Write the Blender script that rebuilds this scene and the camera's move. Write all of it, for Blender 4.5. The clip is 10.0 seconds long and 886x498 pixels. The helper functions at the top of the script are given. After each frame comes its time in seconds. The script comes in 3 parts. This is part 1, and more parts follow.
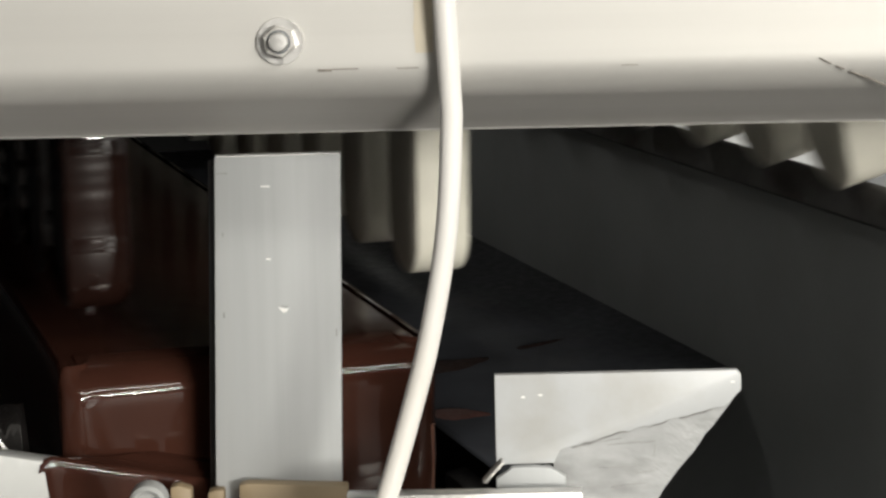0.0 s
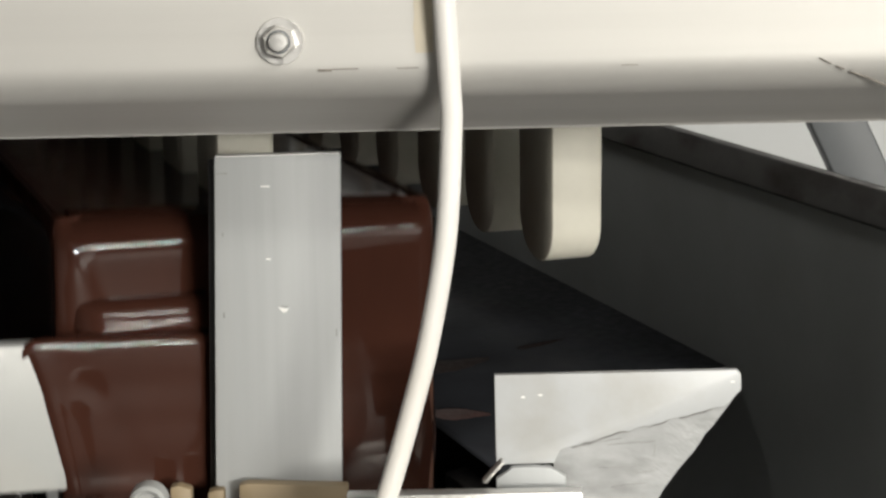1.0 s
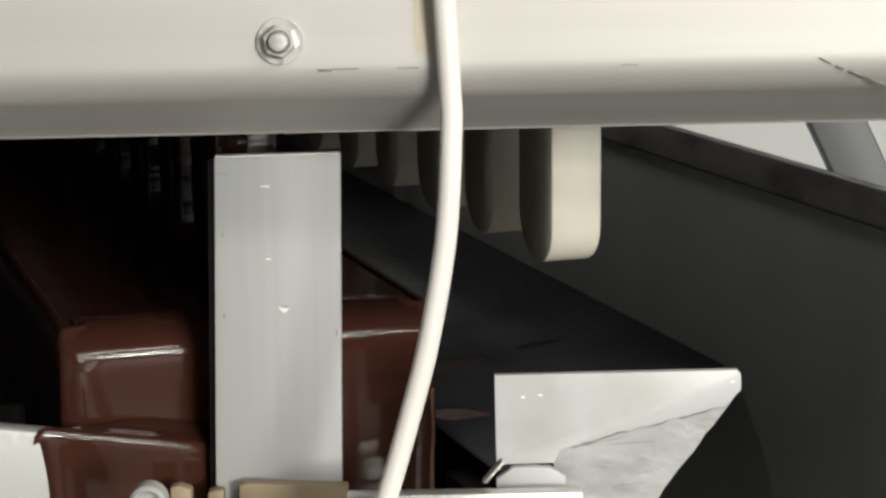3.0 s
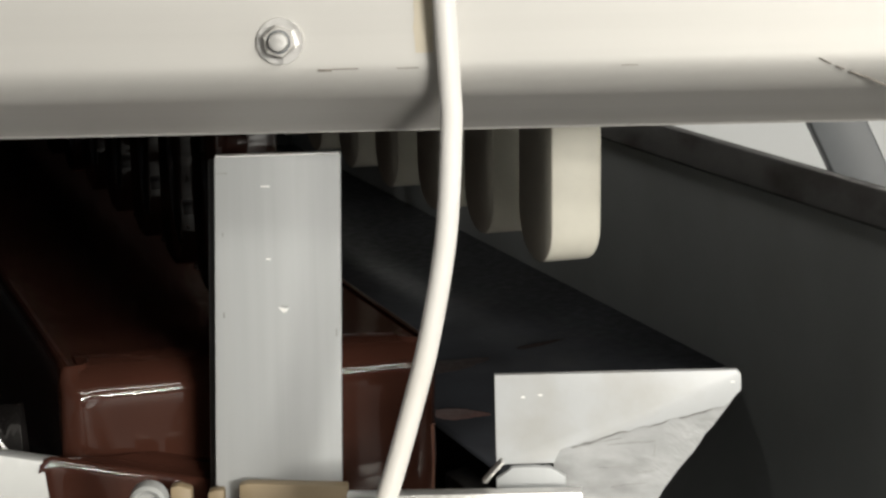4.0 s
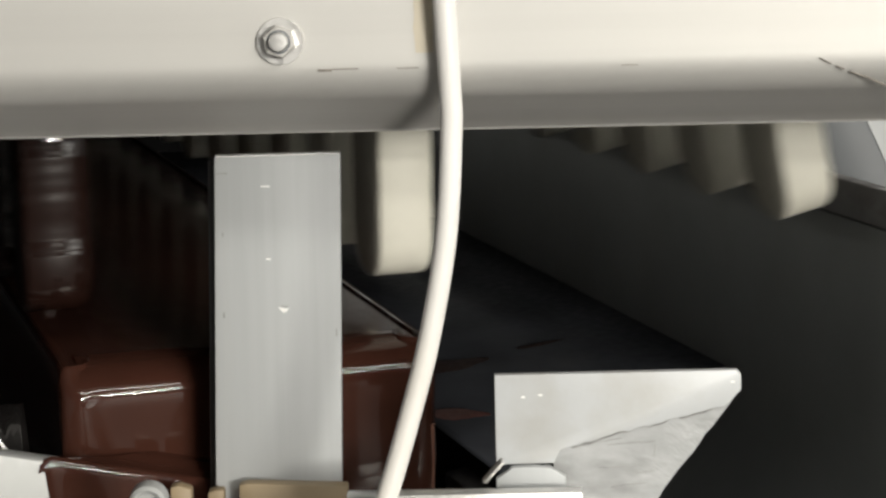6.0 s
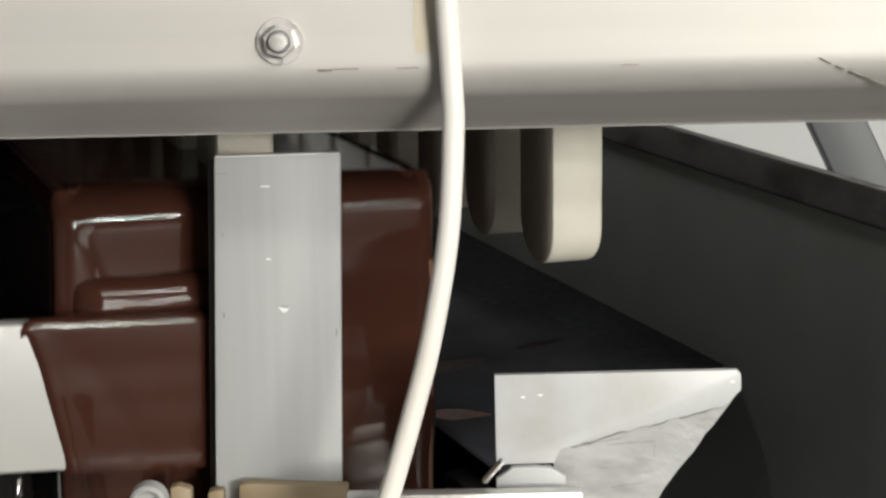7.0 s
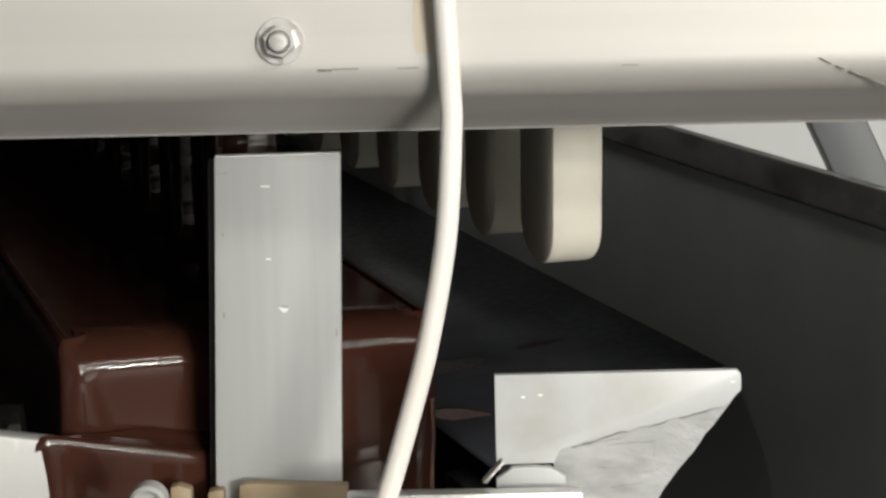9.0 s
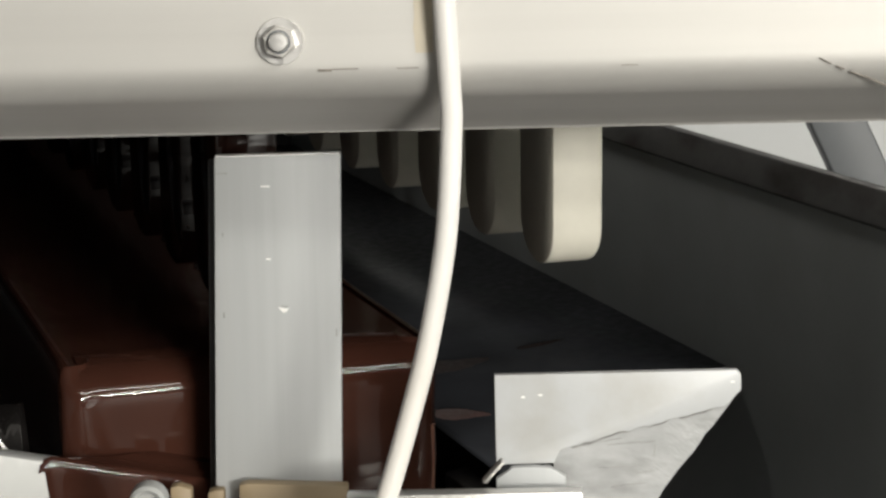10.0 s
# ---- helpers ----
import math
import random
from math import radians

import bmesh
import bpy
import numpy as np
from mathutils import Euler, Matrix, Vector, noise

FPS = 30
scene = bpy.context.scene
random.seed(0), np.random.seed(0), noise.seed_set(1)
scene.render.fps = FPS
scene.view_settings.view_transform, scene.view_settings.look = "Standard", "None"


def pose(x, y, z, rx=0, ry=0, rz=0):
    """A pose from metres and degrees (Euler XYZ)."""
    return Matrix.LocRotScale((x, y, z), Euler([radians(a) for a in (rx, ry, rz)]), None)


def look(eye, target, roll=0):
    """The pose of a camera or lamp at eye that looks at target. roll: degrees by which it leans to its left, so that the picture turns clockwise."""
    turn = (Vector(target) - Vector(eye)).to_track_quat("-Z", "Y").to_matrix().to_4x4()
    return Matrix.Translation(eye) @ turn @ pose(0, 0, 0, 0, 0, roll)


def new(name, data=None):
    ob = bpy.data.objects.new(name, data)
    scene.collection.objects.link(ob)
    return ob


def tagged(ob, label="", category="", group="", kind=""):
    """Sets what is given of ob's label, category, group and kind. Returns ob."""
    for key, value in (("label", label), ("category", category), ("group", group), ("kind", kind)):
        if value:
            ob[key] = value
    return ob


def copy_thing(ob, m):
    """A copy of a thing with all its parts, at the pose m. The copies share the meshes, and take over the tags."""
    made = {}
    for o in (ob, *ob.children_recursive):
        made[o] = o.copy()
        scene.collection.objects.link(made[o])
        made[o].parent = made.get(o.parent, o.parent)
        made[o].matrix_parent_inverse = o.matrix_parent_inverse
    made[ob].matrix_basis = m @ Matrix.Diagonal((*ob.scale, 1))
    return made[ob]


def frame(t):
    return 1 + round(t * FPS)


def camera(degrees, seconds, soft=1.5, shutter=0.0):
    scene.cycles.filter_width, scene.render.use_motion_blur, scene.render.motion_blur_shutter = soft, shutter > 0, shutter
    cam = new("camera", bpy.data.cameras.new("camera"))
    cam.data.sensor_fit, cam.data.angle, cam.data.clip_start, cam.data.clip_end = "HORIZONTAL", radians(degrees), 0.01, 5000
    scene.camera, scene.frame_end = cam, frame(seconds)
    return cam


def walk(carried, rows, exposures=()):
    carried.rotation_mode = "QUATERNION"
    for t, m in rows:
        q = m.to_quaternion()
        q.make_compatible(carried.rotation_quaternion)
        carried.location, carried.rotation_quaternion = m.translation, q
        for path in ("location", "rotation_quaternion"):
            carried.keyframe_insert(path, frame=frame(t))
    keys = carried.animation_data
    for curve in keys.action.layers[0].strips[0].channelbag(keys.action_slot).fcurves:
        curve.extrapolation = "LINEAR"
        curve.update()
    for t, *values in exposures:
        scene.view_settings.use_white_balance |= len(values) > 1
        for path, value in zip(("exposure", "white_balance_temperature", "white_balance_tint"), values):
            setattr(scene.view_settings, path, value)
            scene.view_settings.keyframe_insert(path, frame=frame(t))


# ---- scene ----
YAW = 19.32                      # the dipping line runs this far to the left of the view
LINE = pose(0, 0, 0, 0, 0, YAW)  # x across the line, y along a row of bars, z up

# ---- camera ----
cam = camera(24.57, 10.0, soft=2.6, shutter=0.5)
EYE = (0.0, 0.0, 1.3)
VIEW = look(EYE, (0.0, 0.9803, 1.1027), -0.6)
walk(cam, [(0.0, VIEW), (10.0, VIEW)], exposures=[(0.0, 0.0), (10.0, 0.0)])

# ---- light ----
world = bpy.data.worlds.new("hall")
scene.world = world
world.use_nodes = True
world.node_tree.nodes["Background"].inputs[0].default_value = (0.9, 0.95, 1.0, 1)
world.node_tree.nodes["Background"].inputs[1].default_value = 0.02

# rows of unseen fluorescent lights: middle across, place along the line, length, power, tubes (one: a single wide
# light)
# the first row is added to brighten the trough's side panel
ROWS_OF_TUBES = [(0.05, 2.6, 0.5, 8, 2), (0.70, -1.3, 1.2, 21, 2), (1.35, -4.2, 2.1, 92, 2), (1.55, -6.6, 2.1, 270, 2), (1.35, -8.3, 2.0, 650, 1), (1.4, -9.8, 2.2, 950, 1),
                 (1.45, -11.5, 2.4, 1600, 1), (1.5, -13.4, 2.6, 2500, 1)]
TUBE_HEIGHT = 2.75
# rows with one light are added, stronger with distance, to reach under the beam
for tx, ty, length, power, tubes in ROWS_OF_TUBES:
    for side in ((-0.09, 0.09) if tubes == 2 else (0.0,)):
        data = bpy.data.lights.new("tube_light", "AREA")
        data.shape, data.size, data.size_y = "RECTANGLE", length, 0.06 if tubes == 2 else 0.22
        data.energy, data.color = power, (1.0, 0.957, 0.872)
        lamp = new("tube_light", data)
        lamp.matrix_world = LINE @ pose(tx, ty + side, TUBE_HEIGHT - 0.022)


# ---- materials ----
def mat(name, colour, rough=0.5, metal=0.0, vary=0.1, scale=40.0, stretch=(1, 1, 1), bump=0.0, fine=400.0,
        stain=None, stain_amount=0.0, stain_scale=8.0, rough_vary=0.08, coat=0.0, ior=1.5):
    m = bpy.data.materials.new(name)
    m.use_nodes = True
    nt = m.node_tree
    b = nt.nodes["Principled BSDF"]
    b.inputs["Metallic"].default_value = metal
    b.inputs["IOR"].default_value = ior
    b.inputs["Coat Weight"].default_value = coat
    b.inputs["Coat Roughness"].default_value = 0.05
    tc = nt.nodes.new("ShaderNodeTexCoord")
    mp = nt.nodes.new("ShaderNodeMapping")
    mp.inputs["Scale"].default_value = stretch
    nt.links.new(tc.outputs["Object"], mp.inputs["Vector"])

    def grain(s, detail=6):
        n = nt.nodes.new("ShaderNodeTexNoise")
        n.inputs["Scale"].default_value = s
        n.inputs["Detail"].default_value = detail
        nt.links.new(mp.outputs["Vector"], n.inputs["Vector"])
        return n

    def ramp(src, lo, hi, a=0.3, c=0.7):
        r = nt.nodes.new("ShaderNodeMapRange")
        r.inputs["From Min"].default_value, r.inputs["From Max"].default_value = a, c
        r.inputs["To Min"].default_value, r.inputs["To Max"].default_value = lo, hi
        nt.links.new(src, r.inputs["Value"])
        return r.outputs["Result"]

    big, small = grain(scale), grain(fine, 3)
    mix = nt.nodes.new("ShaderNodeMix")
    mix.data_type = "RGBA"
    mix.inputs["A"].default_value = (*[c * (1 - vary) for c in colour], 1)
    mix.inputs["B"].default_value = (*[min(1, c * (1 + vary)) for c in colour], 1)
    nt.links.new(ramp(big.outputs["Fac"], 0, 1), mix.inputs["Factor"])
    out = mix.outputs["Result"]
    if stain:
        spot = grain(stain_scale, 8)
        mix2 = nt.nodes.new("ShaderNodeMix")
        mix2.data_type = "RGBA"
        nt.links.new(out, mix2.inputs["A"])
        mix2.inputs["B"].default_value = (*stain, 1)
        nt.links.new(ramp(spot.outputs["Fac"], 0, stain_amount, 0.52, 0.72), mix2.inputs["Factor"])
        out = mix2.outputs["Result"]
    nt.links.new(out, b.inputs["Base Color"])
    nt.links.new(ramp(small.outputs["Fac"], max(0.02, rough - rough_vary), min(1, rough + rough_vary)), b.inputs["Roughness"])
    if bump:
        bp = nt.nodes.new("ShaderNodeBump")
        bp.inputs["Strength"].default_value = bump
        bp.inputs["Distance"].default_value = 0.0006
        nt.links.new(small.outputs["Fac"], bp.inputs["Height"])
        nt.links.new(bp.outputs["Normal"], b.inputs["Normal"])
    return m


STEEL = mat("brushed_steel", (0.62, 0.61, 0.59), 0.42, 0.85, 0.05, 12, (0.08, 1, 1), 0.06, 500)
BEAM_STEEL = mat("satin_steel", (0.58, 0.572, 0.55), 0.56, 0.5, 0.05, 60, (0.012, 1, 1), 0.0, 420, rough_vary=0.015,
                 stain=(0.46, 0.42, 0.355), stain_amount=0.5, stain_scale=22)
PLATE_STEEL = mat("plate_steel", (0.465, 0.482, 0.49), 0.58, 0.2, 0.03, 240, (1, 1, 0.03), 0.0, 520, rough_vary=0.02,
                  stain=(0.44, 0.44, 0.43), stain_amount=0.3, stain_scale=18)
BRIGHT_STEEL = mat("bright_steel", (0.78, 0.775, 0.76), 0.36, 0.8, 0.04, 60, bump=0.015)
CHOCOLATE = mat("liquid_chocolate", (0.043, 0.0166, 0.0112), 0.05, 0.0, 0.14, 18, (1, 1, 0.35), 0.0, 60, rough_vary=0.015, ior=1.35)
POOL_CHOCOLATE = mat("liquid_chocolate_pool", (0.043, 0.0166, 0.0112), 0.15, 0.0, 0.14, 18, (1, 0.5, 1), 0.22, 90, rough_vary=0.03, ior=1.35)
# the coats' chocolate, about three times darker than the tank's
COATING = mat("darker_chocolate", (0.014, 0.006, 0.0045), 0.08, 0.0, 0.2, 40, (1, 1, 0.25), 0.3, 160, rough_vary=0.04)
ICE = mat("vanilla_ice_cream", (0.73, 0.71, 0.62), 0.55, 0.0, 0.04, 60, bump=0.25, fine=900)
WOOD = mat("birch_stick", (0.55, 0.40, 0.24), 0.6, 0.0, 0.15, 90, (1, 1, 0.1), 0.1)
BLACK = mat("dull_grey_steel", (0.40, 0.425, 0.435), 0.42, 0.0, 0.08, 10, bump=0.1, fine=300,
            stain=(0.33, 0.33, 0.32), stain_amount=0.5, stain_scale=9)
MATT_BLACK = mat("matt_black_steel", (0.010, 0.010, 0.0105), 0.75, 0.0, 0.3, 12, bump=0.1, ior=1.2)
WET_BLACK = mat("wet_black_steel", (0.026, 0.028, 0.033), 0.4, 0.0, 0.4, 12, bump=0.12, fine=120, ior=1.32,
                stain=(0.035, 0.035, 0.037), stain_amount=0.6, stain_scale=14)
RIM_STEEL = mat("stained_rim", (0.10, 0.099, 0.10), 0.45, 0.0, 0.3, 30, (1, 0.5, 1), 0.1, 200, stain=(0.025, 0.016, 0.013), stain_amount=0.95, stain_scale=26)
WET_GUARD = mat("wet_guard", (0.008, 0.0072, 0.007), 0.07, 0.0, 0.3, 30, (1, 1, 0.3), 0.0, 100, rough_vary=0.04)
RUBBER = mat("black_plastic", (0.012, 0.011, 0.011), 0.35, 0.0, 0.2, 40, bump=0.08)
HOSE = mat("ivory_hose", (0.85, 0.835, 0.81), 0.38, 0.0, 0.05, 50, (1, 1, 0.2), 0.05, 300,
           stain=(0.62, 0.54, 0.42), stain_amount=0.4, stain_scale=25)
WHITE = mat("white_plastic", (0.40, 0.41, 0.405), 0.42, 0.0, 0.03, 30, bump=0.05,
            stain=(0.44, 0.425, 0.39), stain_amount=0.4, stain_scale=20)
TAN = mat("tan_phenolic", (0.29, 0.225, 0.14), 0.55, 0.0, 0.18, 60, (0.2, 1, 1), 0.15, 300)
PAINT = mat("off_white_enamel", (0.555, 0.572, 0.585), 0.4, 0.0, 0.03, 25, bump=0.1,
            stain=(0.43, 0.42, 0.385), stain_amount=0.45, stain_scale=30)
SCRAPED = mat("scraped_aluminium", (0.42, 0.43, 0.435), 0.6, 0.1, 0.14, 90, (0.5, 1, 1), 0.4, 420,
              stain=(0.19, 0.19, 0.185), stain_amount=0.75, stain_scale=55)
TAN_BAND = mat("tan_band", (0.60, 0.55, 0.45), 0.56, 0.45, 0.05, 60, (1, 1, 0.2))
GRIME = mat("dark_grime", (0.22, 0.20, 0.175), 0.7, 0.0, 0.3, 200)
# for gouges and scratches, and for the dent's painted shadow
GOUGE_SHADE = mat("gouge_shade", (0.31, 0.31, 0.305), 0.6, 0.2, 0.3, 200)
# for bright nicks, and for highlights painted on the plate's edge and dent
NICK_GLINT = mat("nick_glint", (0.95, 0.95, 0.93), 0.5, 0.0, 0.02, 100)
NUT_STEEL = mat("nut_steel", (0.60, 0.59, 0.57), 0.4, 0.6, 0.1, 80, bump=0.1)
REDDISH = mat("fresh_smear", (0.085, 0.026, 0.018), 0.45, 0.0, 0.4, 60, bump=0.2)
SMEAR = mat("chocolate_smear", (0.018, 0.008, 0.0065), 0.5, 0.0, 0.3, 120, bump=0.3, ior=1.25)
EDGE_GLINT = mat("edge_glint", (0.15, 0.072, 0.05), 0.25, 0.0, 0.2, 60, (1, 1, 0.3), 0.1, 200)
WALL_PAINT = mat("white_wall_paint", (0.67, 0.69, 0.70), 0.7, 0.0, 0.03, 3, bump=0.1)
PANEL = mat("wall_panel", (0.19, 0.19, 0.192), 0.6, 0.0, 0.04, 2, bump=0.05)
DARK_PANEL = mat("dark_wall_panel", (0.02, 0.02, 0.021), 0.7, 0.0, 0.08, 2, bump=0.05)
CEILING = mat("ceiling_board", (0.45, 0.45, 0.44), 0.8, 0.0, 0.03, 5, bump=0.1)
CONCRETE = mat("sealed_concrete", (0.015, 0.0147, 0.014), 0.85, 0.0, 0.15, 3, bump=0.2, fine=60,
               stain=(0.013, 0.0125, 0.012), stain_amount=0.6, stain_scale=2)
GREY = mat("grey_painted_steel", (0.145, 0.155, 0.165), 0.5, 0.0, 0.06, 10, bump=0.05)


# ---- mesh helpers ----
def thing(name, m, label, category, group="", kind=""):
    ob = new(name)
    ob.matrix_world = m
    return tagged(ob, label, category, group, kind)


def solid(name, bm, material, smooth=30):
    bmesh.ops.recalc_face_normals(bm, faces=bm.faces)
    me = bpy.data.meshes.new(name)
    bm.to_mesh(me)
    bm.free()
    me.materials.append(material)
    me.shade_smooth()
    if smooth:
        me.set_sharp_from_angle(angle=radians(smooth))
    return me


def part(name, bm, material, parent, label="", smooth=30):
    ob = new(name, solid(name, bm, material, smooth))
    ob.parent = parent
    return tagged(ob, label)


def piece(name, bm, material, m, label, category="", kind="", group="", smooth=30):
    ob = new(name, solid(name, bm, material, smooth))
    ob.matrix_world = m
    return tagged(ob, label, category, group, kind)


def box(x0, x1, y0, y1, z0, z1, bevel=0.0, segments=2):
    bm = bmesh.new()
    bmesh.ops.create_cube(bm, size=1)
    for v in bm.verts:
        v.co = Vector(((x0 + x1) / 2 + v.co.x * (x1 - x0), (y0 + y1) / 2 + v.co.y * (y1 - y0), (z0 + z1) / 2 + v.co.z * (z1 - z0)))
    if bevel:
        bmesh.ops.bevel(bm, geom=bm.edges[:], offset=bevel, segments=segments, profile=0.5, affect="EDGES")
    return bm


def prism(outline, y0, y1, bevel=0.0):
    """A plate with an outline in x and z, from y0 to y1."""
    bm = bmesh.new()
    a = [bm.verts.new((x, y0, z)) for x, z in outline]
    c = [bm.verts.new((x, y1, z)) for x, z in outline]
    bm.faces.new(a)
    bm.faces.new(c[::-1])
    n = len(outline)
    for i in range(n):
        bm.faces.new((a[i], c[i], c[(i + 1) % n], a[(i + 1) % n]))
    bmesh.ops.recalc_face_normals(bm, faces=bm.faces)
    if bevel:
        bmesh.ops.bevel(bm, geom=bm.edges[:], offset=bevel, segments=2, profile=0.5, affect="EDGES")
    return bm


def sweep(points, radius, sides=20):
    """A round rod along points."""
    bm = bmesh.new()
    pts = [Vector(p) for p in points]
    rings = []
    for i, p in enumerate(pts):
        d = (pts[min(i + 1, len(pts) - 1)] - pts[max(i - 1, 0)]).normalized()
        u = d.cross(Vector((0, 1, 0)))
        u = (u if u.length > 0.1 else d.cross(Vector((1, 0, 0)))).normalized()
        w = d.cross(u)
        rings.append([bm.verts.new(p + radius * (math.cos(2 * math.pi * k / sides) * u + math.sin(2 * math.pi * k / sides) * w))
                      for k in range(sides)])
    for a, c in zip(rings, rings[1:]):
        for k in range(sides):
            bm.faces.new((a[k], a[(k + 1) % sides], c[(k + 1) % sides], c[k]))
    bm.faces.new(rings[0][::-1])
    bm.faces.new(rings[-1])
    return bm


def spline(points, steps=10):
    pts = [Vector(p) for p in points]
    pts = [2 * pts[0] - pts[1]] + pts + [2 * pts[-1] - pts[-2]]
    out = []
    for a, p, q, c in zip(pts, pts[1:], pts[2:], pts[3:]):
        for s in range(steps):
            t = s / steps
            out.append(0.5 * (2 * p + (q - a) * t + (2 * a - 5 * p + 4 * q - c) * t * t + (3 * p - a - 3 * q + c) * t ** 3))
    return out + [pts[-2]]


def lathe(profile, sides=24):
    """A body turned round the y axis; profile: radius, y."""
    bm = bmesh.new()
    rings = [[bm.verts.new((r * math.cos(2 * math.pi * k / sides), y, r * math.sin(2 * math.pi * k / sides))) for k in range(sides)]
             for r, y in profile]
    for a, c in zip(rings, rings[1:]):
        for k in range(sides):
            bm.faces.new((a[k], a[(k + 1) % sides], c[(k + 1) % sides], c[k]))
    bm.faces.new(rings[0])
    bm.faces.new(rings[-1][::-1])
    return bm


def sheet(front, thick):
    """A closed sheet from a grid of points, with its back set off along y."""
    bm = bmesh.new()
    f = [[bm.verts.new(p) for p in row] for row in front]
    k = [[bm.verts.new((p[0], p[1] + thick, p[2])) for p in row] for row in front]
    n, m = len(front), len(front[0])
    for j in range(n - 1):
        for i in range(m - 1):
            bm.faces.new((f[j][i], f[j + 1][i], f[j + 1][i + 1], f[j][i + 1]))
            bm.faces.new((k[j][i], k[j][i + 1], k[j + 1][i + 1], k[j + 1][i]))
    loop = [(0, i) for i in range(m)] + [(j, m - 1) for j in range(1, n)] + [(n - 1, i) for i in range(m - 2, -1, -1)] + [(j, 0) for j in range(n - 2, 0, -1)]
    for (a, b), (c, d) in zip(loop, loop[1:] + loop[:1]):
        bm.faces.new((f[a][b], f[c][d], k[c][d], k[a][b]))
    return bm


def plan_ring(x0, x1, y0, y1, r, n=8, edge=14):
    """A rounded rectangle in plan: points and outward normals."""
    out = []
    corners = [(x1 - r, y1 - r, 0), (x0 + r, y1 - r, 90), (x0 + r, y0 + r, 180), (x1 - r, y0 + r, 270)]
    for i, (cx, cy, a0) in enumerate(corners):
        for k in range(n + 1):
            a = radians(a0 + 90 * k / n)
            out.append((cx + r * math.cos(a), cy + r * math.sin(a), math.cos(a), math.sin(a)))
        nx, ny, a1 = corners[(i + 1) % 4]
        a = radians(a0 + 90)
        p = (cx + r * math.cos(a), cy + r * math.sin(a))
        q = (nx + r * math.cos(radians(a1)), ny + r * math.sin(radians(a1)))
        for k in range(1, edge):
            t = k / edge
            out.append((p[0] + (q[0] - p[0]) * t, p[1] + (q[1] - p[1]) * t, math.cos(a), math.sin(a)))
    return out


# ---- the hall ----
def hall():
    I = Matrix()
    # unseen floor and dark walls curb bounced light; the east wall adds some
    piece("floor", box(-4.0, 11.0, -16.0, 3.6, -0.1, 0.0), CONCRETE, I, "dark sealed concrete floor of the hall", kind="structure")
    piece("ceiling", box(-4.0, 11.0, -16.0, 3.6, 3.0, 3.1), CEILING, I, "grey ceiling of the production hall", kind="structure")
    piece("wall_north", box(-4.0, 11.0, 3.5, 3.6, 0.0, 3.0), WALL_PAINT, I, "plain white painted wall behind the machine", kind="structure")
    piece("wall_south", box(-4.0, 11.0, -16.0, -15.9, 0.0, 3.0), DARK_PANEL, I, "unseen dark grey wall, toned to curb bounced light", kind="structure")
    piece("wall_west", box(-4.0, -3.9, -15.9, 3.5, 0.0, 3.0), PANEL, I, "unseen dark grey wall, toned to curb bounced light", kind="structure")
    piece("wall_east", box(10.9, 11.0, -15.9, 3.5, 0.0, 3.0), WALL_PAINT, I, "unseen white side wall, bounces light onto the machine", kind="structure")
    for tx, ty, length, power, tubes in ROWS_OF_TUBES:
        lampholder = thing("ceiling_light", LINE @ pose(tx, ty, TUBE_HEIGHT), "unseen white batten light under the ceiling, some rows only added", "lamp", "ceiling lights")
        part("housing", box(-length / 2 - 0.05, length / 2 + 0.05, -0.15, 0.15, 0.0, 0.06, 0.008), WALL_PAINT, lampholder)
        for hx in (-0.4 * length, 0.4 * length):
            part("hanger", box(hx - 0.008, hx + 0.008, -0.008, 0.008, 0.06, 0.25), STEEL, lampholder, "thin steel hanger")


hall()


